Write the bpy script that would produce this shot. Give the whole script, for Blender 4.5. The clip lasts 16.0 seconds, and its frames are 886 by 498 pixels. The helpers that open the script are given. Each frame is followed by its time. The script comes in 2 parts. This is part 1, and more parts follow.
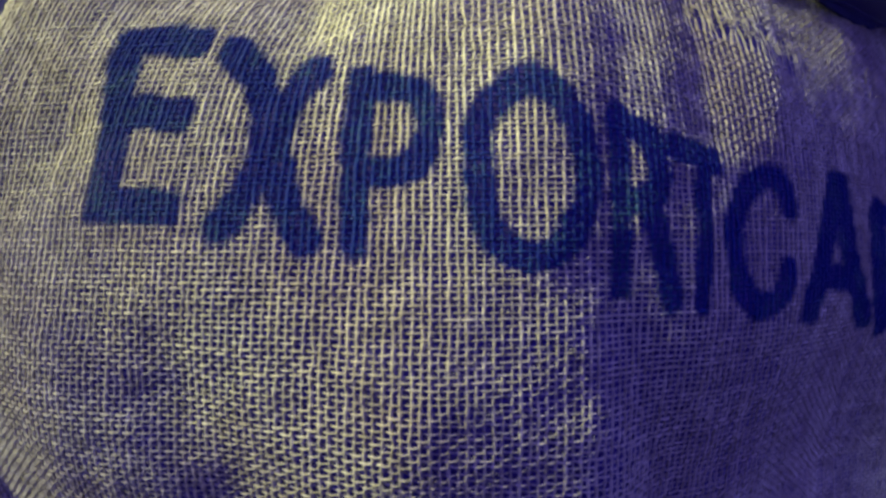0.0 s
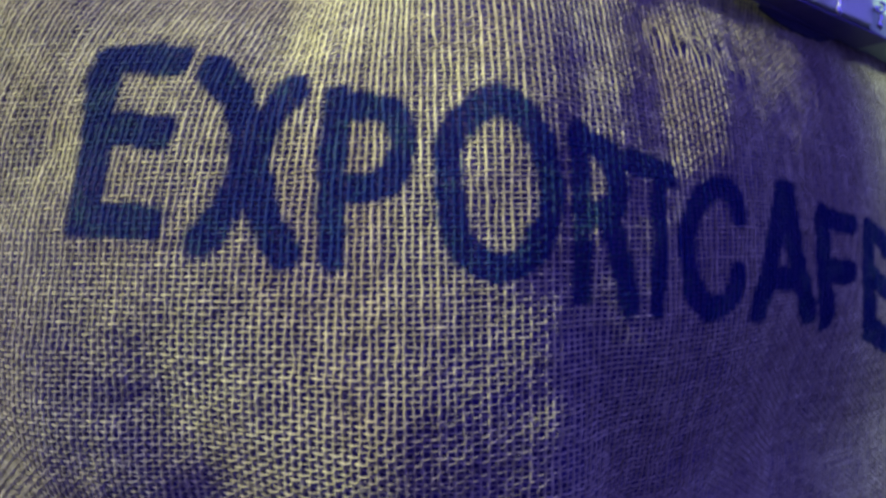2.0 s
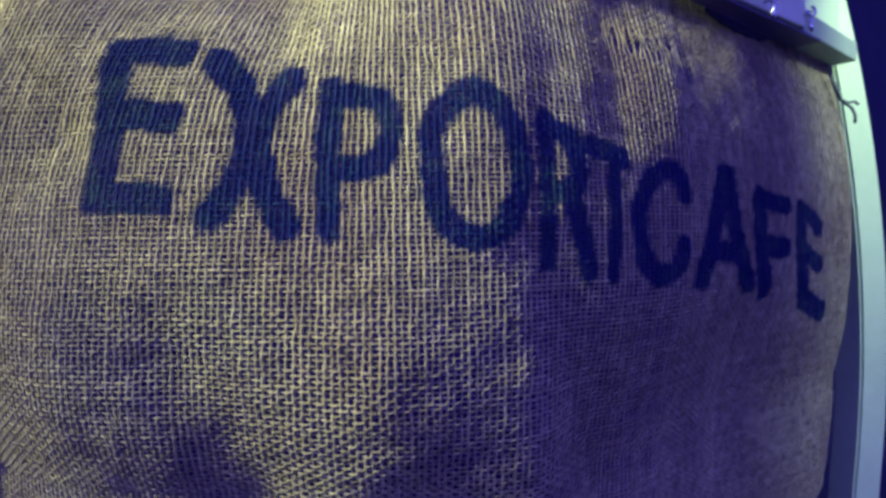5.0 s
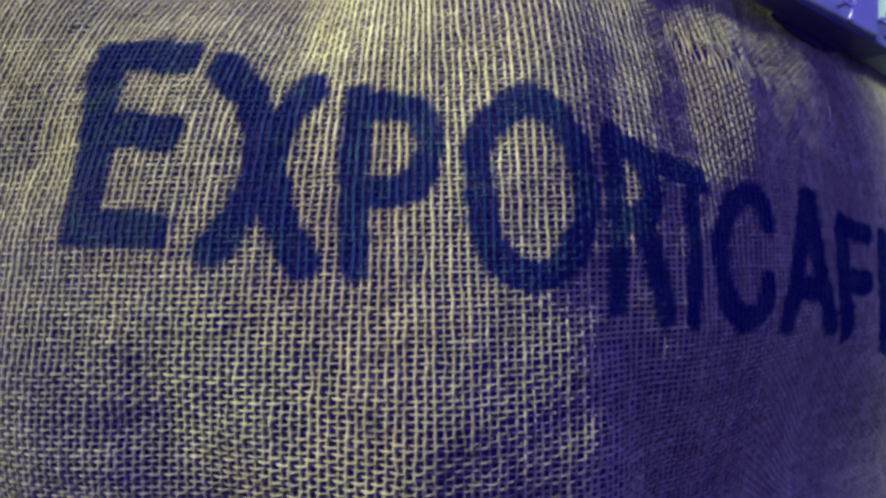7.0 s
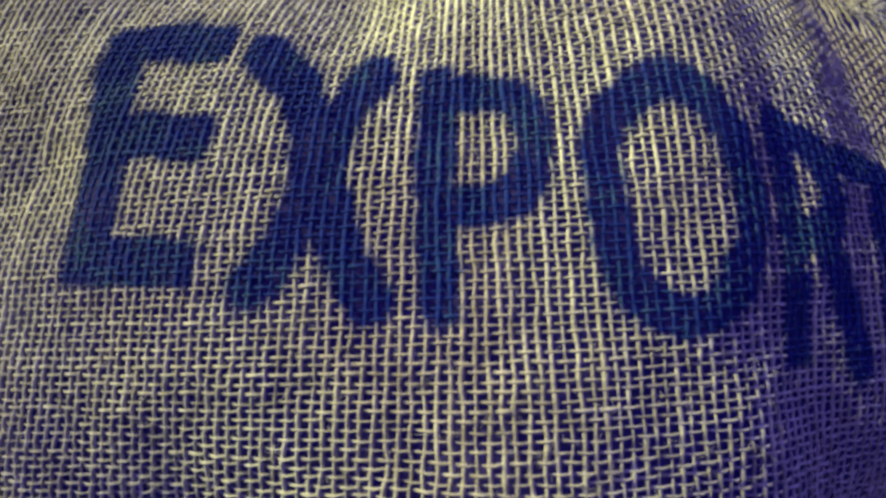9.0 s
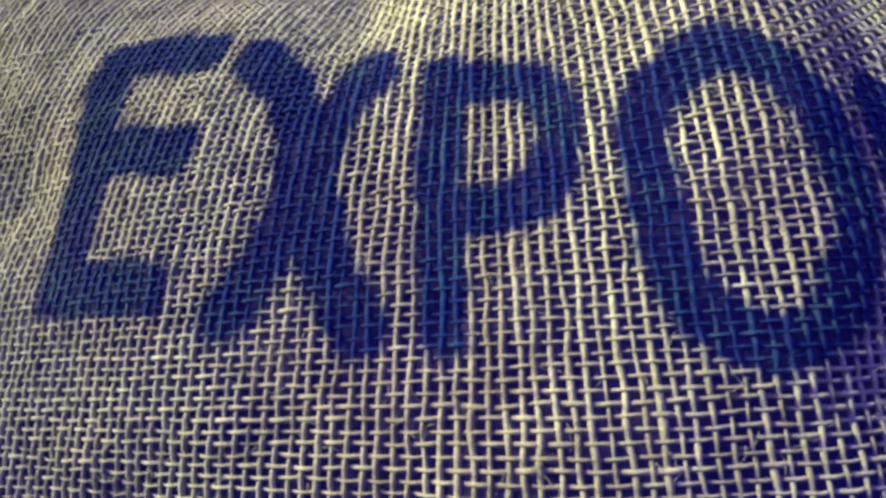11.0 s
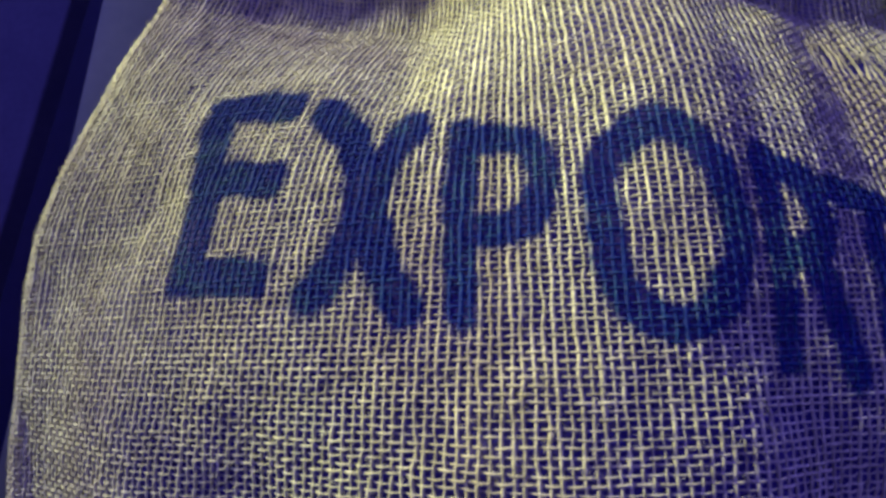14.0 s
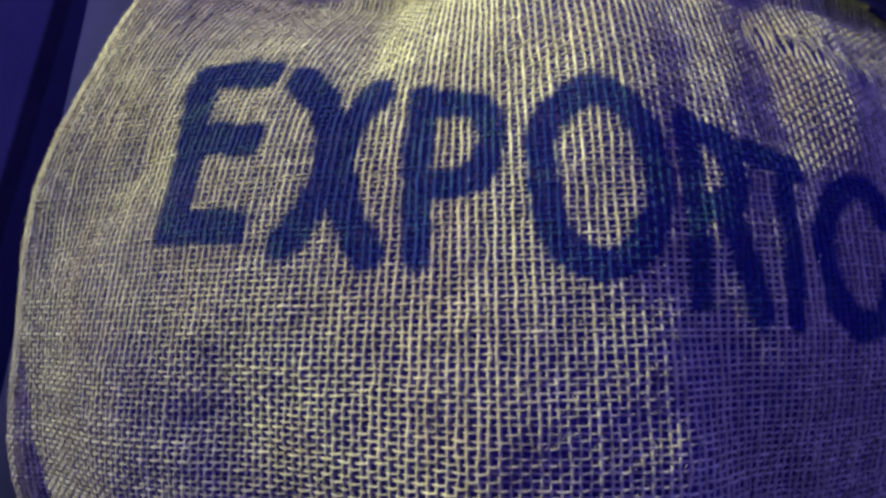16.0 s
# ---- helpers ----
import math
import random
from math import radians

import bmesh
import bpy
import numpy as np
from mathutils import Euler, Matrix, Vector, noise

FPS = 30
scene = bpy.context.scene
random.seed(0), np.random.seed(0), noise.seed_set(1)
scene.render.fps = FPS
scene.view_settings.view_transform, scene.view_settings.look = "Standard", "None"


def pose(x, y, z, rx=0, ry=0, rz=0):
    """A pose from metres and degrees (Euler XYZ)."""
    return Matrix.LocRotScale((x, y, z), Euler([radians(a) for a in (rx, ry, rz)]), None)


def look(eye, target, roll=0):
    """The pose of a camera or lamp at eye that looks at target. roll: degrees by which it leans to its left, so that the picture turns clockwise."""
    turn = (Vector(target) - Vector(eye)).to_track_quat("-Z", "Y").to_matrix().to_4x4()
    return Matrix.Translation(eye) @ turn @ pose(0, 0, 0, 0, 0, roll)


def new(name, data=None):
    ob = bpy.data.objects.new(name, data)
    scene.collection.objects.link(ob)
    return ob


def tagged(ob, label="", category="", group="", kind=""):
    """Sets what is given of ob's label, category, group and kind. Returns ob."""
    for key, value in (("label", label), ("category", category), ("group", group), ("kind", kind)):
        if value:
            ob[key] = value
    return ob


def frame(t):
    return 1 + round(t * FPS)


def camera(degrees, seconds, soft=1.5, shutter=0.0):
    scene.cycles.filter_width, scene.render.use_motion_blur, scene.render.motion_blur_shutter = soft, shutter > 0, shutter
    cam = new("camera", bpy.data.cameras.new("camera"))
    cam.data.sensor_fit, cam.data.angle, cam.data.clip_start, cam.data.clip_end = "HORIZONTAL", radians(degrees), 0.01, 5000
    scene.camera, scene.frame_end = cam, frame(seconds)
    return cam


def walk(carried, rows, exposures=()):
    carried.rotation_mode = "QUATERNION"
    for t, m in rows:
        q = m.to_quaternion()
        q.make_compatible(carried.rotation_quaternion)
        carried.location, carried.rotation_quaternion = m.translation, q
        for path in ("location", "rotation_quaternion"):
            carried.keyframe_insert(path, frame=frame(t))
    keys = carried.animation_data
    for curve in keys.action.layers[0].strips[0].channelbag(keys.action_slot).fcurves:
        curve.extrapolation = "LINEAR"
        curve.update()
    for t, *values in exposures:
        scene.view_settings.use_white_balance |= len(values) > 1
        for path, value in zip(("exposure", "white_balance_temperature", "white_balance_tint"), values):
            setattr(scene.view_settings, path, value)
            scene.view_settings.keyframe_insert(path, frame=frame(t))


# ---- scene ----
EYE = 0.30
cam = camera(80.0, 16.0, 3.4)
# seconds, x, y, z over the first eye, and the three turns in degrees
PATH = [
    (0.0, -0.0000, 0.0000, -0.0000, 90.00, 0.00, 0.00),
    (0.5, 0.0026, 0.0035, 0.0049, 89.73, 0.70, 0.59),
    (1.0, 0.0046, 0.0044, 0.0056, 89.51, 0.23, 0.06),
    (1.5, 0.0027, -0.0016, 0.0080, 89.02, 0.10, -1.40),
    (2.0, 0.0018, -0.0115, 0.0081, 88.91, 0.38, -2.41),
    (2.5, 0.0012, -0.0199, 0.0064, 88.69, 0.21, -3.44),
    (3.0, 0.0007, -0.0295, 0.0048, 88.39, 0.45, -4.52),
    (5.5, -0.0053, -0.0386, -0.0041, 88.18, 0.75, -5.49),
    (6.0, -0.0052, -0.0223, -0.0079, 88.97, 0.74, -5.16),
    (6.5, -0.0088, -0.0092, -0.0039, 89.75, 0.71, -4.99),
    (7.0, -0.0142, 0.0022, 0.0039, 91.04, 0.73, -4.29),
    (7.5, -0.0184, 0.0128, 0.0057, 91.67, 0.97, -3.49),
    (8.0, -0.0255, 0.0253, 0.0054, 92.17, 1.35, -2.71),
    (8.5, -0.0275, 0.0387, 0.0047, 92.91, 1.74, -1.73),
    (9.0, -0.0324, 0.0506, 0.0080, 93.44, 1.85, -1.03),
    (11.5, -0.0179, 0.0782, -0.0007, 100.39, 2.26, 6.77),
    (12.0, -0.0173, 0.0725, 0.0012, 100.10, 2.16, 6.89),
    (12.5, -0.0161, 0.0609, 0.0028, 99.35, 1.93, 6.93),
    (13.0, -0.0204, 0.0487, 0.0007, 98.73, 2.68, 6.28),
    (13.5, -0.0224, 0.0359, 0.0023, 98.47, 0.83, 6.13),
    (14.0, -0.0198, 0.0247, -0.0048, 99.26, 0.99, 6.03),
    (14.5, -0.0178, 0.0179, -0.0157, 99.13, 1.26, 5.96),
    (15.0, -0.0148, 0.0133, -0.0163, 99.20, 0.60, 5.60),
    (15.5, -0.0099, 0.0101, -0.0189, 98.67, 0.47, 5.21),
    (16.0, -0.0061, 0.0074, -0.0211, 98.02, 0.54, 5.18),
]
walk(cam, [(t, pose(x, y, EYE + z, rx, ry, rz)) for t, x, y, z, rx, ry, rz in PATH],
     [(0, -0.33), (3, -0.50), (6.5, -0.54), (9, -0.52), (11.5, -0.16), (12.5, -0.06), (14, -0.28), (16, -0.28)])

# ---- light ----
world = bpy.data.worlds.new("world")
scene.world = world
world.use_nodes = True
world.node_tree.nodes["Background"].inputs[0].default_value = (0.172, 0.150, 1.0, 1)
world.node_tree.nodes["Background"].inputs[1].default_value = 2.05


def unseen_spot(eye, target, power, color, wide, size, narrow_by=1.0):
    data = bpy.data.lights.new("unseen_spot", "SPOT")
    data.energy, data.color, data.spot_size, data.spot_blend, data.shadow_soft_size = power, color, radians(wide), 1.0, size
    new("unseen_spot", data).matrix_world = look(eye, target) @ Matrix.Diagonal((narrow_by, 1, 1, 1))


unseen_spot((-0.76, -0.10, EYE + 0.74), (0.02, 0.20, EYE + 0.085), 172.0, (0.91, 1.0, 0.44), 29, 0.07)
# unseen side light, added for the sack's bright left rim
unseen_spot((-0.92, 0.15, EYE + 0.30), (-0.22, 0.24, EYE - 0.02), 72.0, (0.91, 1.0, 0.47), 50, 0.06)
# added light without a visible source, brightens the post and beam
unseen_spot((0.52, 0.12, EYE + 0.30), (0.40, 0.40, EYE + 0.08), 11.5, (0.76, 1.0, 0.64), 84, 0.04, 0.46)


# ---- materials ----
def material(name, color, rough=0.9, metal=0.0):
    m = bpy.data.materials.new(name)
    m.use_nodes = True
    b = m.node_tree.nodes["Principled BSDF"]
    b.inputs["Base Color"].default_value = (*color, 1)
    b.inputs["Roughness"].default_value = rough
    b.inputs["Metallic"].default_value = metal
    return m


def node(m, kind, **sets):
    n = m.node_tree.nodes.new(kind)
    for key, value in sets.items():
        n.inputs[key].default_value = value
    return n


def link(m, a, b):
    m.node_tree.links.new(a, b)


def ramp(m, source, stops):
    n = m.node_tree.nodes.new("ShaderNodeValToRGB")
    while len(n.color_ramp.elements) < len(stops):
        n.color_ramp.elements.new(0.5)
    for e, (at, color) in zip(n.color_ramp.elements, stops):
        e.position, e.color = at, (*color, 1)
    link(m, source, n.inputs["Fac"])
    return n.outputs["Color"]


def mixed(m, fac, a, b, blend="MIX"):
    n = m.node_tree.nodes.new("ShaderNodeMix")
    n.data_type, n.blend_type = "RGBA", blend
    for socket, value in ((n.inputs["Factor"], fac), (n.inputs["A"], a), (n.inputs["B"], b)):
        if isinstance(value, tuple):
            socket.default_value = (*value, 1)
        elif isinstance(value, float):
            socket.default_value = value
        else:
            link(m, value, socket)
    return n.outputs["Result"]


def textured(name, stops, scale, rough=0.9, metal=0.0, bump=0.2, fine=8.0, depth=0.001):
    """A material with stains at one scale and grain at a finer one."""
    m = material(name, stops[0][1], rough, metal)
    b = m.node_tree.nodes["Principled BSDF"]
    place = m.node_tree.nodes.new("ShaderNodeTexCoord").outputs["Object"]
    big = node(m, "ShaderNodeTexNoise", Scale=scale, Detail=5.0)
    small = node(m, "ShaderNodeTexNoise", Scale=scale * fine, Detail=4.0)
    link(m, place, big.inputs["Vector"])
    link(m, place, small.inputs["Vector"])
    color = mixed(m, 0.35, ramp(m, big.outputs["Fac"], stops), ramp(m, small.outputs["Fac"], stops))
    link(m, color, b.inputs["Base Color"])
    bumped = node(m, "ShaderNodeBump", Strength=bump, Distance=depth)
    link(m, small.outputs["Fac"], bumped.inputs["Height"])
    link(m, bumped.outputs["Normal"], b.inputs["Normal"])
    return m


def jute(name, dark, light, ink):
    """Twisted jute yarn; the attribute ink holds the distance in millimetres to the stencilled lettering."""
    m = material(name, light)
    b = m.node_tree.nodes["Principled BSDF"]
    place = m.node_tree.nodes.new("ShaderNodeTexCoord").outputs["Object"]
    fibre = node(m, "ShaderNodeTexNoise", Scale=1500.0, Detail=3.0)
    slub = node(m, "ShaderNodeTexNoise", Scale=160.0, Detail=3.0)
    stain_shade = node(m, "ShaderNodeTexNoise", Scale=15.0, Detail=3.0)
    for n in (fibre, slub, stain_shade):
        link(m, place, n.inputs["Vector"])
    tone = ramp(m, slub.outputs["Fac"], [(0.3, dark), (0.7, light)])
    tone = mixed(m, 0.45, tone, ramp(m, fibre.outputs["Fac"], [(0.3, dark), (0.65, light)]))
    own = m.node_tree.nodes.new("ShaderNodeObjectInfo").outputs["Random"]
    tone = mixed(m, 0.6, tone, ramp(m, own, [(0.0, (0.72, 0.70, 0.68)), (1.0, (1, 1, 1))]), "MULTIPLY")
    # violet mottle: stains together with the wrinkles' soft shade, both as colour
    tone = mixed(m, 0.75, tone, ramp(m, stain_shade.outputs["Fac"], [(0.28, (0.55, 0.47, 0.60)), (0.62, (1, 1, 1))]), "MULTIPLY")
    far = m.node_tree.nodes.new("ShaderNodeAttribute")
    far.attribute_name = "ink"
    edge = node(m, "ShaderNodeMapRange")
    edge.inputs["From Min"].default_value, edge.inputs["From Max"].default_value = 1.3, -1.3
    rag = node(m, "ShaderNodeMath")
    rag.operation = "MULTIPLY_ADD"
    link(m, slub.outputs["Fac"], rag.inputs[0])
    rag.inputs[1].default_value = 5.0
    link(m, far.outputs["Fac"], rag.inputs[2])
    shift = node(m, "ShaderNodeMath")
    shift.operation = "SUBTRACT"
    shift.inputs[1].default_value = 2.3
    link(m, rag.outputs[0], shift.inputs[0])
    link(m, shift.outputs[0], edge.inputs["Value"])
    patch = node(m, "ShaderNodeTexNoise", Scale=55.0, Detail=4.0, Roughness=0.7)
    link(m, place, patch.inputs["Vector"])
    thin = ramp(m, patch.outputs["Fac"], [(0.48, (0, 0, 0)), (0.75, (1, 1, 1))])
    dyed = mixed(m, thin, ink, (0.011, 0.058, 0.088))
    speck = mixed(m, thin, ramp(m, fibre.outputs["Fac"], [(0.45, (0, 0, 0)), (0.80, (0.05, 0.05, 0.05))]), ramp(m, fibre.outputs["Fac"], [(0.45, (0, 0, 0)), (0.70, (0.30, 0.30, 0.30))]))
    worn = mixed(m, speck, dyed, tone)
    link(m, mixed(m, edge.outputs[0], tone, worn), b.inputs["Base Color"])
    bumped = node(m, "ShaderNodeBump", Strength=0.6, Distance=0.0004)
    link(m, fibre.outputs["Fac"], bumped.inputs["Height"])
    link(m, bumped.outputs["Normal"], b.inputs["Normal"])
    b.inputs["Specular IOR Level"].default_value = 0.12
    return m


JUTE = jute("jute", (0.20, 0.175, 0.12), (0.64, 0.58, 0.38), (0.004, 0.014, 0.100))
# the blue dark of the gaps between threads, put into the filling's colour
GAP_SHADE = textured("gap_shade", [(0.35, (0.020, 0.012, 0.130)), (0.7, (0.060, 0.034, 0.170))], 60, bump=0.5)
MINT = textured("mint_paint", [(0.3, (0.52, 0.70, 0.42)), (0.7, (0.62, 0.80, 0.50))], 12, rough=0.45, bump=0.1)
PALE = textured("pale_paint", [(0.3, (0.52, 0.64, 0.44)), (0.7, (0.64, 0.76, 0.52))], 12, rough=0.4, bump=0.1)
NAVY = textured("navy_paint", [(0.3, (0.004, 0.004, 0.042)), (0.7, (0.007, 0.006, 0.060))], 6, rough=0.8)
GREY = textured("blue_grey_paint", [(0.3, (0.20, 0.24, 0.10)), (0.7, (0.28, 0.32, 0.13))], 9, rough=0.8)
VIOLET = textured("violet_paint", [(0.3, (0.020, 0.017, 0.040)), (0.7, (0.040, 0.034, 0.060))], 14, rough=0.8)
GREEN_GREY = textured("green_grey_paint", [(0.3, (0.24, 0.32, 0.26)), (0.7, (0.31, 0.40, 0.32))], 14, rough=0.6, bump=0.1)
# navy is the shade below the beam, given as a colour
UNDER_SHADE = textured("under_shade", [(0.3, (0.07, 0.06, 0.17)), (0.7, (0.10, 0.085, 0.22))], 40, rough=0.6, bump=0.15)
CORD = textured("cord", [(0.3, (0.10, 0.13, 0.13)), (0.7, (0.20, 0.25, 0.22))], 400, bump=0.5)
STEEL = material("steel", (0.55, 0.56, 0.6), 0.25, 1.0)


# ---- helpers for meshes ----
def part(name, bm, mat, parent=None, label=""):
    me = bpy.data.meshes.new(name)
    bm.to_mesh(me)
    bm.free()
    me.materials.append(mat)
    ob = new(name, me)
    ob.parent = parent
    return tagged(ob, label)


def box(x0, x1, y0, y1, z0, z1, bevel=0.002, m=None):
    bm = bmesh.new()
    bmesh.ops.create_cube(bm, size=1)
    bmesh.ops.transform(bm, verts=bm.verts, matrix=Matrix.Translation(((x0 + x1) / 2, (y0 + y1) / 2, (z0 + z1) / 2)) @ Matrix.Diagonal((x1 - x0, y1 - y0, z1 - z0, 1)))
    if bevel:
        bmesh.ops.bevel(bm, geom=bm.edges[:], offset=bevel, segments=2, affect="EDGES", profile=0.5)
    if m is not None:
        bmesh.ops.transform(bm, verts=bm.verts, matrix=m)
    return bm


def thing(name, at, label, category, kind=""):
    ob = new(name)
    ob.location = at
    ob.empty_display_size = 0.02
    bpy.context.view_layer.update()
    return tagged(ob, label, category, kind=kind)


# ---- the cloth's shape ----
ROLL_AT, ROLL_R, RISE = -0.2075, 0.020, 0.38


def eased(v, lo, hi):
    t = np.clip((v - lo) / (hi - lo), 0, 1)
    return t * t * (3 - 2 * t)


def depth(x, z):
    """How far the front of the sack lies ahead of the first eye, at a place across it."""
    zc = np.clip(z, -0.125, 0.13) * 10
    xc = np.clip(x, -0.22, 0.22)
    q = xc * 10
    y = 0.1807 + 0.011 * zc + 0.0129 * zc**2 + q * (0.0028 + 0.0056 * zc + 0.0016 * zc**2)
    y += q**2 * (0.0179 - 0.0056 * zc) + 0.0016 * q**3 - 0.0007 * q**4
    y += np.maximum(x - 0.22, 0) * 0.6
    for cx, cz, wx, wz, lift in FOLDS:
        y = y - lift * np.exp(-(((x - cx) / wx) ** 2) - ((z - cz) / wz) ** 2)
    for x0, z0, x1, z1, wide, deep in CREASES:
        u = np.clip(((x - x0) * (x1 - x0) + (z - z0) * (z1 - z0)) / ((x1 - x0) ** 2 + (z1 - z0) ** 2), 0, 1)
        y = y + deep * np.exp(-((x - x0 - u * (x1 - x0)) ** 2 + (z - z0 - u * (z1 - z0)) ** 2) / wide**2)
    for wx, wz, shift in RIPPLES:
        y = y + 0.00010 * np.sin(wx * x + wz * z + shift)
    for row, cz in zip(FORM, (0.10, 0.04, -0.02, -0.08)):
        for k, lift in enumerate(row):
            y = y + 0.001 * lift * np.exp(-(((x + 0.16 - 0.06 * k) / 0.05) ** 2) - ((z - cz) / 0.05) ** 2)
    low = eased(-z, 0.02, 0.10)
    xs = x - 0.20 * np.clip(z - 0.02, 0, 0.10)
    y = y + 0.005 * (eased(xs, 0.052, 0.092) - eased(x, 0.125, 0.26))
    y = y + 0.012 * low * (eased(x, 0.058, 0.105) - eased(x, 0.20, 0.40))
    y = y + 3.5 * np.clip(-0.065 - z, 0, 0.08) ** 2 * eased(-x, -0.07, 0.0) * eased(x, -0.20, -0.08)
    y = y + np.maximum(-0.22 - z, 0) ** 2 * 8
    return y


# millimetres by which the filling pushes the cloth back, in rows from the top, every 6 cm across
FORM = [
    [0.5, -0.8, 0.8, -0.8, -2.0, -0.8, -0.4, -0.0],
    [0.2, -1.6, 2.7, -2.1, -5.7, -1.8, -1.6, -0.2],
    [-0.7, -1.4, 1.5, 1.5, -2.3, -1.3, -0.5, -0.1],
    [-0.1, -0.2, 0.6, 1.9, 0.2, -0.2, -0.0, -0.0],
]

# waves of the slack cloth: how fast each runs across and up, and where it starts
RIPPLES = [(150, 95, 0.3), (-120, 170, 1.9), (60, 230, 4.0), (210, -60, 2.2), (-190, 140, 5.1), (95, -160, 0.9), (270, 130, 3.3), (-80, 300, 2.7)]

# centre, width and lift towards the eye of the soft swellings and hollows
FOLDS = [
    (-0.050, -0.085, 0.042, 0.050, -0.006),
    (-0.165, -0.05, 0.028, 0.060, 0.006),
    (-0.072, 0.142, 0.056, 0.038, -0.030),
    (-0.150, 0.120, 0.030, 0.045, 0.006),
    (0.042, 0.090, 0.024, 0.045, 0.005),
    (-0.010, -0.055, 0.035, 0.040, 0.006),
    (-0.210, -0.110, 0.090, 0.070, 0.009),
    (0.340, -0.140, 0.110, 0.090, 0.017),
    (0.146, 0.085, 0.017, 0.05, 0.0035),
]

# creases: from, to, half width and depth
CREASES = [
    (-0.192, 0.016, -0.146, 0.042, 0.014, 0.003),
    (0.114, 0.125, 0.108, 0.050, 0.011, 0.0025),
    (0.076, 0.120, 0.060, 0.020, 0.012, 0.0028),
    (0.062, -0.010, 0.100, -0.140, 0.016, 0.005),
    (-0.100, -0.060, -0.075, -0.115, 0.024, 0.007),
    (-0.054, 0.092, -0.046, 0.140, 0.016, 0.007),
]


def narrow(z):
    """The sack draws in towards its top on the one side."""
    return 1 - 0.285 * eased(z, 0.01, 0.15) + 0.13 * eased(-z, -0.04, 0.10)


def cloth(a, b):
    """The place of the cloth's point a along and b up."""
    flat = np.maximum(a, ROLL_AT)
    side = np.where(flat < 0, flat * narrow(b), flat)
    y = depth(side, b)
    turn = RISE + np.maximum(ROLL_AT - a, 0) / ROLL_R
    x = side - ROLL_R * (np.sin(turn) - np.sin(RISE)) * (a < ROLL_AT)
    x = np.where(turn > np.pi / 2, side - ROLL_R * (1 - np.sin(RISE)) + ROLL_R * (1 - np.sin(turn)), x)
    y = y + ROLL_R * (np.cos(RISE) - np.cos(turn))
    return np.stack([x, y, b + EYE], -1)


def normal(a, b):
    d = 0.0008
    u, v = cloth(a + d, b) - cloth(a - d, b), cloth(a, b + d) - cloth(a, b - d)
    n = np.cross(u, v)
    return n / np.linalg.norm(n, axis=-1, keepdims=True)


A0, A1, B0, B1 = -0.258, 0.372, -0.30, 0.165

# ---- the stencilled lettering ----
# each letter: its brush strokes as half their width, half their height and the points along them, in millimetres on the cloth
LETTERS = []
# E
LETTERS.append([(7.0, 5.6, [(-139, 79), (-132, 58), (-128, 38), (-128, 15)]),
                (6.7, 6.1, [(-138, 77), (-126, 80), (-107, 78)]),
                (6.8, 6.5, [(-131, 52), (-103, 49)]),
                (6.7, 6.6, [(-127, 16), (-100, 15)])])
# X
LETTERS.append([(5.7, 5.7, [(-90, 75), (-74, 62), (-68, 48), (-66, 34), (-70, 20), (-79, 7)]),
                (6.1, 5.7, [(-51, 66), (-59, 54), (-62, 39), (-57, 20), (-48, 3)])])
# P
LETTERS.append([(5.3, 5.3, [(-32, 62), (-32, 38), (-30, 1)]),
                (5.1, 5.4, [(-32, 59), (-14, 58), (-6, 52), (-5, 41), (-9, 31), (-18, 27), (-30, 28)])])
# O
LETTERS.append([(5.3, 5.6, [(30, 62), (16, 50), (12, 36), (14, 14), (19, 3), (30, -3), (43, 2), (51, 19), (49, 40), (42, 55), (30, 62)])])
# R
LETTERS.append([(4.0, 4.6, [(64, 51), (64, 15), (64, -14)]),
                (5.3, 5.3, [(64, 48), (76, 42), (80, 32), (79, 21), (66, 16)]),
                (4.8, 5.1, [(75, 16), (80, 2), (86, -19)])])
# T
LETTERS.append([(4.1, 5.4, [(88, 39), (108, 34)]),
                (3.7, 4.5, [(101, 33), (99, -21)])])
# C
LETTERS.append([(5.3, 5.5, [(150, 19), (145, 29), (134, 30), (124, 24), (116, 11), (116, -2), (121, -17), (132, -24), (145, -19), (149, -9)])])
# A
LETTERS.append([(7.6, 5.8, [(188, 31), (178, 3), (166, -28)]),
                (8.8, 6.2, [(191, 31), (200, -4), (221, -36)]),
                (7.8, 6.1, [(174, -13), (206, -14)])])
# F
LETTERS.append([(7.8, 6.8, [(228, 20), (233, -15), (242, -41)]),
                (8.8, 6.1, [(228, 19), (262, 15)]),
                (8.8, 7.2, [(232, -11), (262, -14)])])
# E
LETTERS.append([(8.0, 7.6, [(285, 12), (286, -17), (296, -53)]),
                (6.8, 6.2, [(285, 12), (300, 8), (312, -1)]),
                (6.9, 6.4, [(288, -16), (314, -28)]),
                (6.7, 7.9, [(296, -52), (326, -66)])])


def rounded(points):
    """The brush's way, bent smoothly through its points."""
    p = np.array([points[0], *points, points[-1]], float)
    if len(points) == 2:
        return p[1:3]
    u = np.linspace(0, 1, 4, endpoint=False)[:, None]
    way = [0.5 * (2 * b + (c - a) * u + (2 * a - 5 * b + 4 * c - d) * u**2 + (3 * b - a - 3 * c + d) * u**3) for a, b, c, d in zip(p, p[1:], p[2:], p[3:])]
    return np.concatenate([*way, p[-1:]])


BRUSH = [(wide + 0.6, high + 0.6, rounded(points)) for strokes in LETTERS for wide, high, points in strokes]


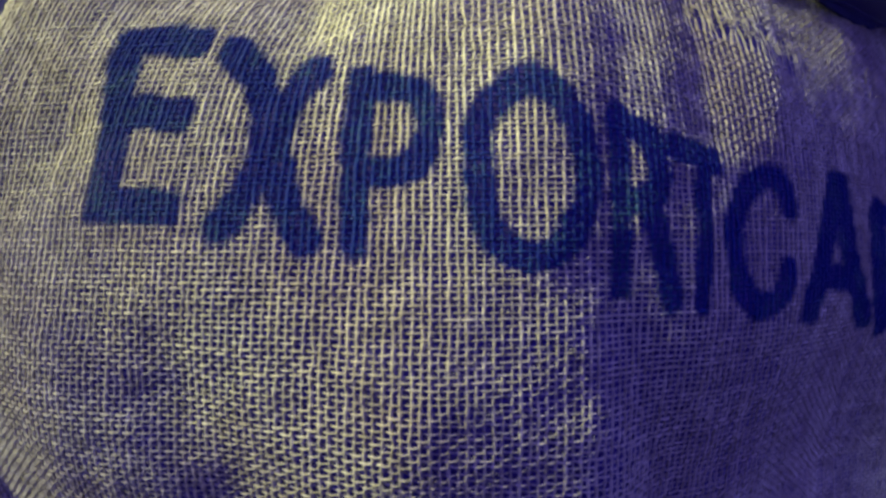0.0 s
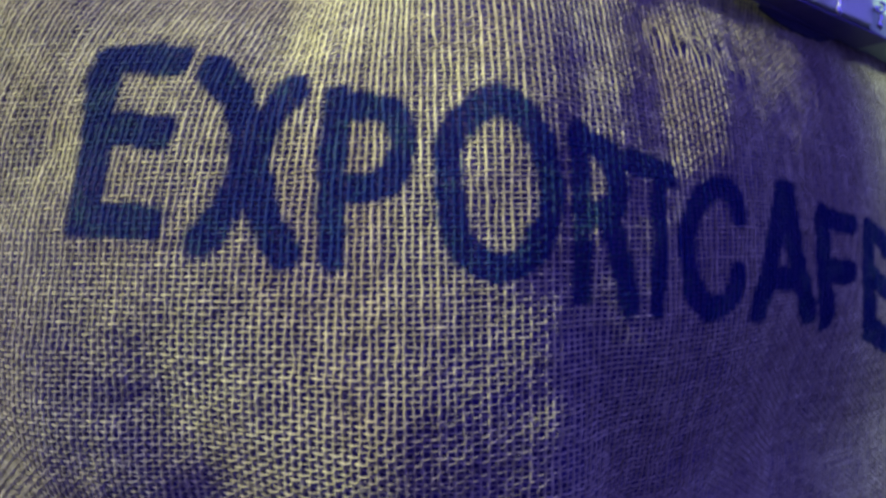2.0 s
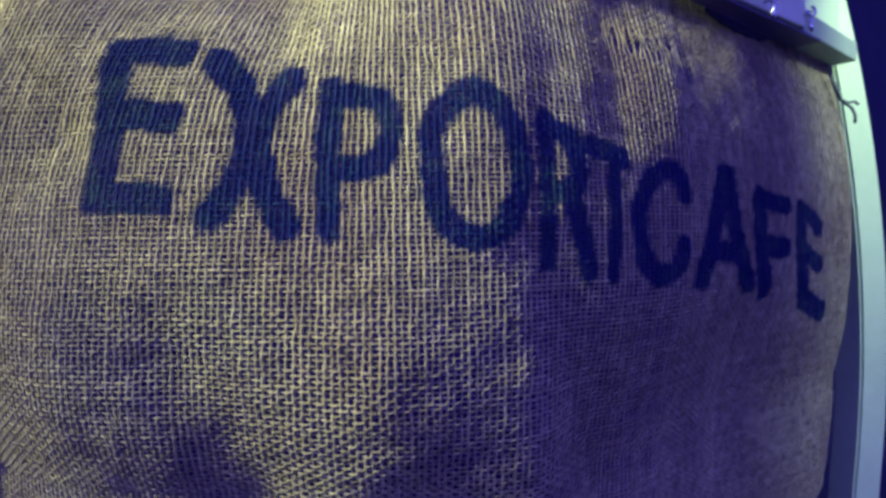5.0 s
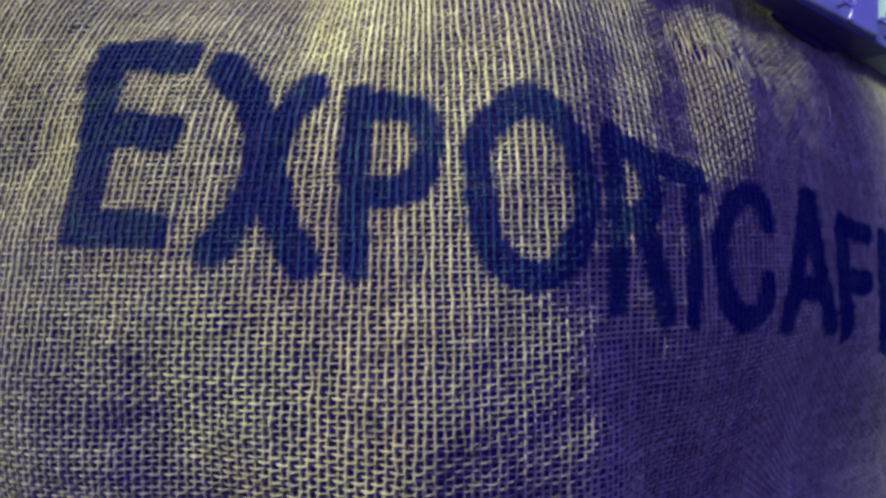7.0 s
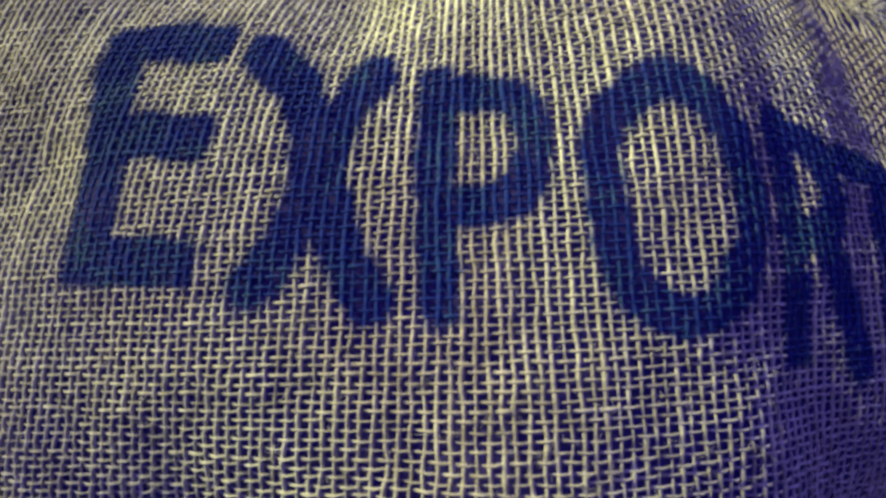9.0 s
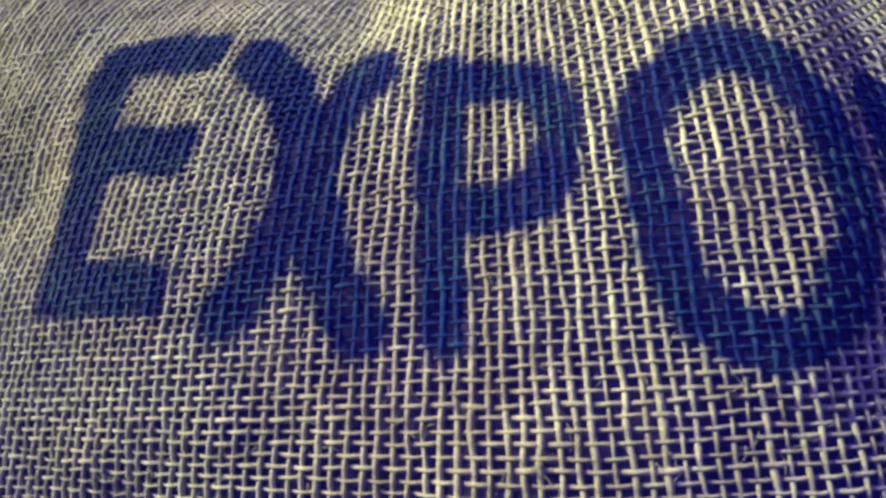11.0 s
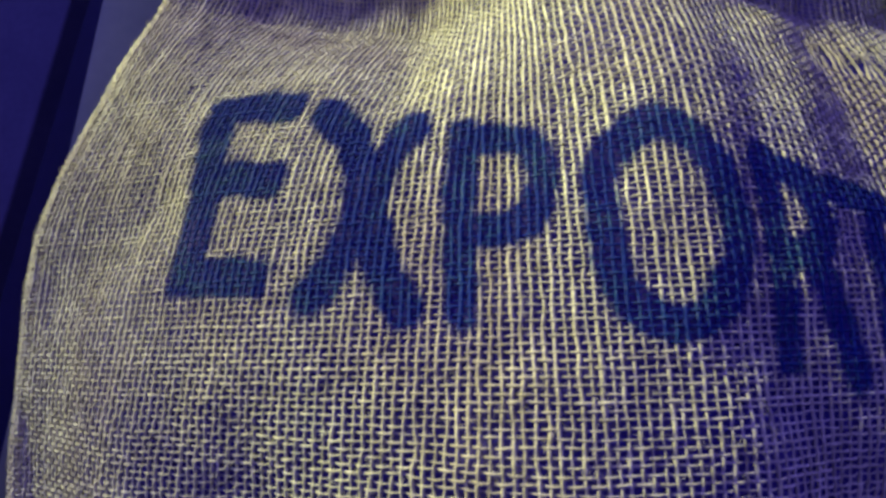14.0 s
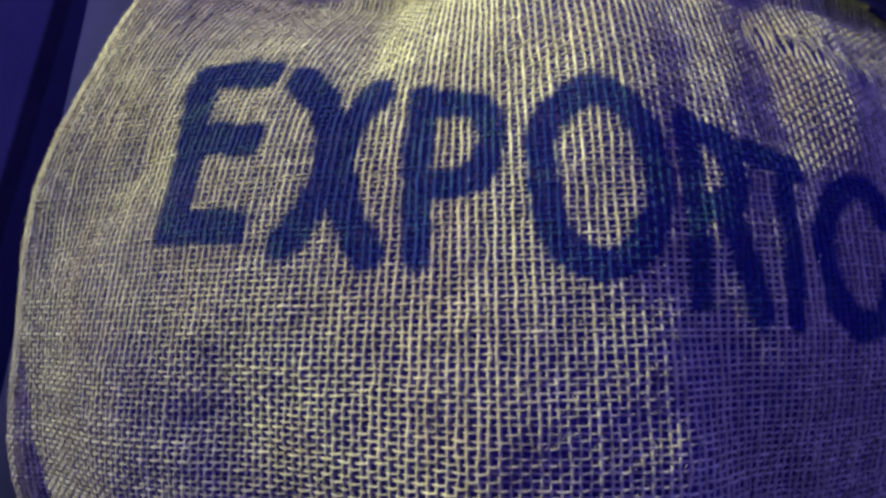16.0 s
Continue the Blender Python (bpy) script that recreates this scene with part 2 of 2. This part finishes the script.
def ink(a, b):
    """Distance in millimetres from the cloth's points to the edge of the printed strokes, negative inside."""
    best = np.full(np.shape(a), 20.0)
    for wide, high, way in BRUSH:
        low, top = way.min(0) / 1000 - 0.014, way.max(0) / 1000 + 0.014
        near = (a > low[0]) & (a < top[0]) & (b > low[1]) & (b < top[1])
        if not near.any():
            continue
        pa, pb = a[near] * 1000 / wide, b[near] * 1000 / high
        far = np.full(len(pa), 9.0)
        for p, q in zip(way / (wide, high), way[1:] / (wide, high)):
            d = q - p
            u = np.clip(((pa - p[0]) * d[0] + (pb - p[1]) * d[1]) / max(d @ d, 1e-9), 0, 1)
            far = np.minimum(far, np.cbrt(np.abs(pa - p[0] - u * d[0]) ** 3 + np.abs(pb - p[1] - u * d[1]) ** 3))
        best[near] = np.minimum(best[near], (far - 1) * high)
    return best


# ---- the sack ----
sack = thing("burlap_sack", (0.0, 0.3, 0.0), "full coarse jute coffee sack with dark blue stencilled lettering", "sack")


def grid_mesh(name, pos, closed, mat, parent, label=""):
    """A mesh from rows of places; closed: whether each row is a ring."""
    n, m = pos.shape[:2]
    idx = np.arange(n * m).reshape(n, m)
    nxt = np.roll(idx, -1, 1) if closed else idx[:, 1:]
    cur = idx if closed else idx[:, :-1]
    faces = np.stack([cur[:-1], nxt[:-1], nxt[1:], cur[1:]], -1).reshape(-1, 4)
    me = bpy.data.meshes.new(name)
    me.vertices.add(n * m)
    me.vertices.foreach_set("co", pos.reshape(-1))
    ends = [idx[0][::-1], idx[-1]] if closed else []
    loops = np.concatenate([faces.reshape(-1), *ends]) if ends else faces.reshape(-1)
    sizes = np.r_[np.full(len(faces), 4), [m] * len(ends)].astype(int)
    me.loops.add(len(loops))
    me.loops.foreach_set("vertex_index", loops.astype(np.int32))
    me.polygons.add(len(sizes))
    me.polygons.foreach_set("loop_start", np.r_[0, np.cumsum(sizes)[:-1]].astype(np.int32))
    me.polygons.foreach_set("use_smooth", np.ones(len(sizes), bool))
    me.update(calc_edges=True)
    me.materials.append(mat)
    ob = new(name, me)
    if parent:
        ob.parent = parent
        ob.matrix_parent_inverse = parent.matrix_world.inverted()
    return tagged(ob, label)


# filling: the closed body that shows between the threads; gap shade is painted indigo
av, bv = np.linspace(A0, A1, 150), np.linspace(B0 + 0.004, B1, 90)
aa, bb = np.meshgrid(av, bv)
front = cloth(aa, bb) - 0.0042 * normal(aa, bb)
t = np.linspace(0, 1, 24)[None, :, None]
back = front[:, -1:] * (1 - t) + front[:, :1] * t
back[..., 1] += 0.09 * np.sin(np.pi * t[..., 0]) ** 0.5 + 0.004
grid_mesh("filling", np.concatenate([front, back[:, 1:-1]], 1), True, GAP_SHADE, sack, "inside seen between threads, indigo for the shade in the gaps")

PITCH_A, PITCH_B, SIDES = 0.00290, 0.0020, 6
rng = np.random.default_rng(3)
spin = np.linspace(0, 2 * np.pi, SIDES, endpoint=False)


def smooth_noise(n, span, rows=1):
    raw = rng.normal(size=(rows, n // span + 4))
    at = np.arange(n) / span
    k, w = at.astype(int), at % 1
    w = w * w * (3 - 2 * w)
    return raw[:, k] * (1 - w) + raw[:, k + 1] * w


def torn(a, b):
    """Where the weft has come out below the hem: 1, elsewhere 0."""
    middle = 0.103 - 0.25 * (a - 0.122) + 0.0012 * np.sin(a * 900)
    return 1.0 * ((np.abs(b - middle) < 0.0068 + 0.0018 * np.sin(a * 420)) & (a > 0.106) & (a < 0.178))


def thread(name, a, b, over, wide, thick):
    """One yarn along the points (a, b); over: +1 where it passes over the other yarns, -1 where under."""
    c, n = cloth(a, b), normal(a, b)
    bow, sink = (0.00056, 0.008 * torn(a, b)) if name == "weft_thread" else (0.00016, 0.0 * a)
    c = c + n * (over * bow - sink)[:, None]
    along = np.gradient(c, axis=0)
    along /= np.linalg.norm(along, axis=1, keepdims=True)
    across = np.cross(n, along)
    across /= np.linalg.norm(across, axis=1, keepdims=True)
    up = np.cross(along, across)
    ring = c[:, None] + across[:, None] * (np.cos(spin)[None, :, None] * wide[:, None, None]) + up[:, None] * (np.sin(spin)[None, :, None] * thick[:, None, None])
    ob = grid_mesh(name, ring, True, JUTE, sack)
    at = ob.data.attributes.new("ink", "FLOAT", "POINT")
    at.data.foreach_set("value", np.repeat(ink(a, b), SIDES).astype(np.float32))
    return ob


def laid(lo, hi, pitch, loose):
    """Places of the yarns side by side; loose: centre, width and share by which they lie wider."""
    at = [lo]
    while at[-1] < hi:
        at.append(at[-1] + pitch * (1 + sum(s * math.exp(-(((at[-1] - c) / w) ** 2)) for c, w, s in loose)))
    return np.array(at)


A_AT = laid(A0, A1, PITCH_A, [(0.032, 0.028, 0.10), (-0.055, 0.03, 0.06), (-0.18, 0.05, -0.10), (0.142, 0.020, 0.28)])
B_AT = laid(B0, B1, PITCH_B, [(0.02, 0.05, 0.06), (-0.02, 0.03, 0.05), (-0.08, 0.05, 0.24)])
na, nb = len(A_AT) - 1, len(B_AT) - 1
sway_a = 0.00024 * smooth_noise(2 * nb + 1, 6, na + 1)
sway_b = 0.00020 * smooth_noise(2 * na + 1, 6, nb + 1)
drift_a = np.cumsum(rng.normal(0, 0.00020, na + 1)) * 0.4
drift_b = np.cumsum(rng.normal(0, 0.00020, nb + 1)) * 0.4
for i in range(na + 1):
    j = np.arange(2 * nb + 1) / 2
    a, b = A_AT[i] + drift_a[i] + sway_a[i], np.interp(j, np.arange(nb + 1), B_AT)
    a = a + 0.0024 * np.exp(-(((a - 0.142) / 0.026) ** 2) - ((b - 0.104) / 0.007) ** 2) * math.sin(i * 1.7)
    body = rng.uniform(0.78, 1.30) * (1 + 0.17 * smooth_noise(len(j), 5)[0])
    thread("warp_thread", a, b, np.cos(np.pi * (i + j)), 0.00053 * body, 0.00043 * body)
for j in range(nb + 1):
    i = np.arange(2 * na + 1) / 2
    a, b = np.interp(i, np.arange(na + 1), A_AT), B_AT[j] + drift_b[j] + sway_b[j]
    body = rng.uniform(0.78, 1.30) * (1 + 0.20 * smooth_noise(len(i), 4)[0])
    thread("weft_thread", a, b, -np.cos(np.pi * (i + j)), 0.00035 * body, 0.00033 * body)


def strands(name, roots, span, thin, label, curl):
    """Loose ends of yarn in one mesh, each a thin bent three-sided tube: roots (a, b, turn)."""
    steps, verts, faces, inks = 5, [], [], []
    for a, b, turn in roots:
        length = span * rng.uniform(0.6, 1.4)
        s = np.linspace(0, 1, steps)
        way = turn + np.cumsum(rng.normal(0, curl, steps))
        pa, pb = a + np.cumsum(np.cos(way)) * length / steps, b + np.cumsum(np.sin(way)) * length / steps
        lift = 0.0006 + 0.16 * length * np.sin(np.pi * s) * rng.uniform(0.2, 1.2)
        c = cloth(pa, pb) + normal(pa, pb) * lift[:, None]
        along = np.gradient(c, axis=0)
        along /= np.linalg.norm(along, axis=1, keepdims=True) + 1e-9
        u = np.cross(along, (0.3, -0.9, 0.2))
        u /= np.linalg.norm(u, axis=1, keepdims=True) + 1e-9
        v = np.cross(along, u)
        base = len(verts)
        for k in range(steps):
            for w in range(3):
                verts.append(c[k] + (u[k] * math.cos(w * 2.094) + v[k] * math.sin(w * 2.094)) * thin * (1 - 0.5 * s[k]))
        inks += list(np.repeat(ink(pa, pb), 3))
        for k in range(steps - 1):
            for w in range(3):
                p, q = base + 3 * k + w, base + 3 * k + (w + 1) % 3
                faces.append((p, q, q + 3, p + 3))
    me = bpy.data.meshes.new(name)
    me.from_pydata([tuple(p) for p in verts], [], faces)
    me.materials.append(JUTE)
    at = me.attributes.new("ink", "FLOAT", "POINT")
    at.data.foreach_set("value", np.array(inks, np.float32))
    ob = new(name, me)
    ob.parent = sack
    ob.matrix_parent_inverse = sack.matrix_world.inverted()
    return tagged(ob, label, kind="stuff")


strands("fuzz", [(rng.uniform(-0.26, 0.38), rng.uniform(-0.16, 0.16), rng.uniform(0, 6.28)) for _ in range(5000)], 0.006, 0.00006, "fine stray jute fibres", 0.5)
strands("frayed_fringe", [(0.109 + 0.060 * w, 0.1120 - 0.0160 * w + rng.normal(0, 0.0016), -1.57 + rng.normal(0, 0.7)) for w in rng.uniform(0, 1, 60)], 0.009, 0.00020, "frayed pale yarn ends along a torn hem", 0.38)

# ---- the stand behind ----
# the beam's own axes: along it, into its depth, and up from its underside
RUN = Matrix.Translation((0.3006, 0.3227, EYE + 0.14)) @ Matrix.Rotation(math.atan2(0.0544, 0.0879), 4, "Z")
rack = thing("wall_frame", (0.43, 0.45, 0.0), "pale mint painted wooden frame behind the sack", "frame")
post = box(-0.0135, 0.0135, 0.0, 0.03, -EYE, 0.230, 0.0)
bmesh.ops.subdivide_edges(post, edges=[e for e in post.edges if abs(e.verts[0].co.z - e.verts[1].co.z) > 0.1], cuts=16, use_grid_fill=True)
for v in post.verts:
    v.co.x += 0.426 - 0.105 * v.co.z - 0.43 * max(v.co.z, -0.26) ** 2
    v.co.y += 0.40
    v.co.z += EYE
bmesh.ops.bevel(post, geom=[e for e in post.edges if e.calc_face_angle(0) > 1.0], offset=0.002, segments=2, affect="EDGES")
beam = box(-0.15, -0.019, -0.003, 0.0173, 0.0, 0.060, 0.0010)
plate = box(-0.15, 0.016, -0.0015, 0.0176, -0.0020, -0.0004, 0.0004)
for bm in (beam, plate):
    for v in bm.verts:
        v.co.y += 0.07 * max(-0.019 - v.co.x, 0) * (v.co.y < 0.008)
    bmesh.ops.transform(bm, verts=bm.verts, matrix=RUN)
for ob in (part("post", post, MINT), part("beam", beam, PALE),
           part("batten", box(-0.014, 0.1034, 0.0, 0.025, 0.0, 0.0155, 0.0008, RUN), GREEN_GREY, None, "grey-green batten"),
           part("board", box(-0.0165, 0.100, 0.012, 0.030, 0.0175, 0.110, 0.0008, RUN), MINT)):
    ob.parent = rack
    ob.matrix_parent_inverse = rack.matrix_world.inverted()

# plate painted as the beam's shaded underside, with a flap that hangs from its back edge
strip = thing("shaded_underside", (0.27, 0.31, EYE + 0.14), "shaded underside of the pale beam, its shade painted navy", "strip")
sv, hv = np.linspace(0, 1, 40), np.linspace(0, 1, 5)
ss, hh = np.meshgrid(sv, hv)
drop = 0.0062 * np.sqrt(np.sin(np.pi * (0.02 + 0.96 * ss))) * (0.8 + 0.25 * ss) + 0.0007 * np.sin(ss * 31) * ss
flap = np.stack([-0.118 + 0.094 * ss, 0.0178 + 0.0012 * hh, -0.0022 - drop * hh], -1)
turn = np.array(RUN.to_3x3())
flap = np.concatenate([flap, flap[::-1] + (0, 0.0012, 0)], 0).transpose(1, 0, 2) @ turn.T + np.array(RUN.translation)
grid_mesh("flap", flap, True, NAVY, strip)
edging = box(-0.15, -0.020, 0.0160, 0.0186, -0.0030, -0.0021, 0.0004, RUN)
for name, bm in (("plate", plate), ("edging", edging)):
    ob = part(name, bm, UNDER_SHADE)
    ob.parent = strip
    ob.matrix_parent_inverse = strip.matrix_world.inverted()


def tube(points, radius, sides=8):
    """A round wire along the points."""
    c = np.array(points, float)
    along = np.gradient(c, axis=0)
    along /= np.linalg.norm(along, axis=1, keepdims=True)
    u = np.cross(along, (0.31, 0.17, 0.93))
    u /= np.linalg.norm(u, axis=1, keepdims=True)
    v = np.cross(along, u)
    w = np.linspace(0, 2 * np.pi, sides, endpoint=False)
    r = np.broadcast_to(radius, len(c))[:, None, None]
    return c[:, None] + r * (u[:, None] * np.cos(w)[None, :, None] + v[:, None] * np.sin(w)[None, :, None])


def screw_hook(at):
    """A small bright hook screwed into the beam, with a bead hanging in it."""
    ob = thing("screw_hook", at, "small bright steel screw hook in the pale beam", "hook")
    tagged(ob, group="hooks on the beam")
    o, n = np.array(at), np.array((0.0, -1.0, 0.0))
    w = np.linspace(0, 5.0, 18)
    grid_mesh("ring", tube([o + n * 0.004 + np.array((0.0030 * math.sin(s), 0, 0.0030 * math.cos(s))) for s in w], 0.0009), True, STEEL, ob)
    grid_mesh("shank", tube([o + n * s for s in (0.004, 0.002, 0.0, -0.004)] , 0.0011), True, STEEL, ob)
    grid_mesh("drop", tube([o + n * 0.004 + np.array((0.0006 * math.sin(9 * s), 0, -0.004 - 0.010 * s)) for s in np.linspace(0, 1, 8)], np.array([0.0004, 0.0011, 0.0014, 0.0008, 0.0013, 0.0016, 0.0012, 0.0004])), True, STEEL, ob)


for along, up in ((-0.080, 0.004), (-0.017, 0.010)):
    screw_hook(tuple(RUN @ Vector((along, -0.003, up))))

cord = thing("knotted_string", (0.405, 0.392, EYE + 0.08), "short knotted grey-green cord tied at the sack's edge", "cord")
for name, pts in (("loop", [(0.392, 0.384, 0.118), (0.386, 0.380, 0.106), (0.390, 0.378, 0.092), (0.398, 0.380, 0.082), (0.402, 0.384, 0.094), (0.398, 0.386, 0.108)]),
                  ("end", [(0.398, 0.380, 0.082), (0.406, 0.378, 0.077), (0.416, 0.378, 0.079), (0.424, 0.380, 0.076)]),
                  ("end", [(0.400, 0.380, 0.080), (0.410, 0.377, 0.070), (0.417, 0.378, 0.060), (0.420, 0.380, 0.050)])):
    grid_mesh(name, tube([(0.361 + 0.6 * (x - 0.39), y - 0.012, EYE + 0.110 + 0.6 * (z - 0.09)) for x, y, z in pts], 0.0012), True, CORD, cord)

# ---- setting ----
pillar = bmesh.new()
bmesh.ops.create_cone(pillar, cap_ends=True, segments=48, radius1=0.045, radius2=0.045, depth=1.6, matrix=Matrix.Translation((-0.458, 0.60, 0.8)))
for v in pillar.verts:
    v.co.x += 0.13 * (v.co.z - 0.7)
for f in pillar.faces:
    f.smooth = len(f.verts) == 4
tagged(part("pillar", pillar, GREY), "round blue-grey painted pillar behind the sack", "pillar", kind="structure")
plank = box(-0.90, -0.635, 0.66, 0.69, 0.0, 1.5, 0.003)
for v in plank.verts:
    v.co.x += 0.20 * (v.co.z - 0.7)
tagged(part("wall_board", plank, VIOLET), "dull violet-blue board leaning at the back wall", "board", kind="structure")
tagged(part("floor", box(-4, 4, -4, 4, -0.05, 0.0, 0), NAVY), "dark blue floor", "floor", kind="structure")
tagged(part("wall_back", box(-4, 4, 0.85, 0.95, 0.0, 2.6, 0), NAVY), "dark navy back wall in shade", "wall", kind="structure")
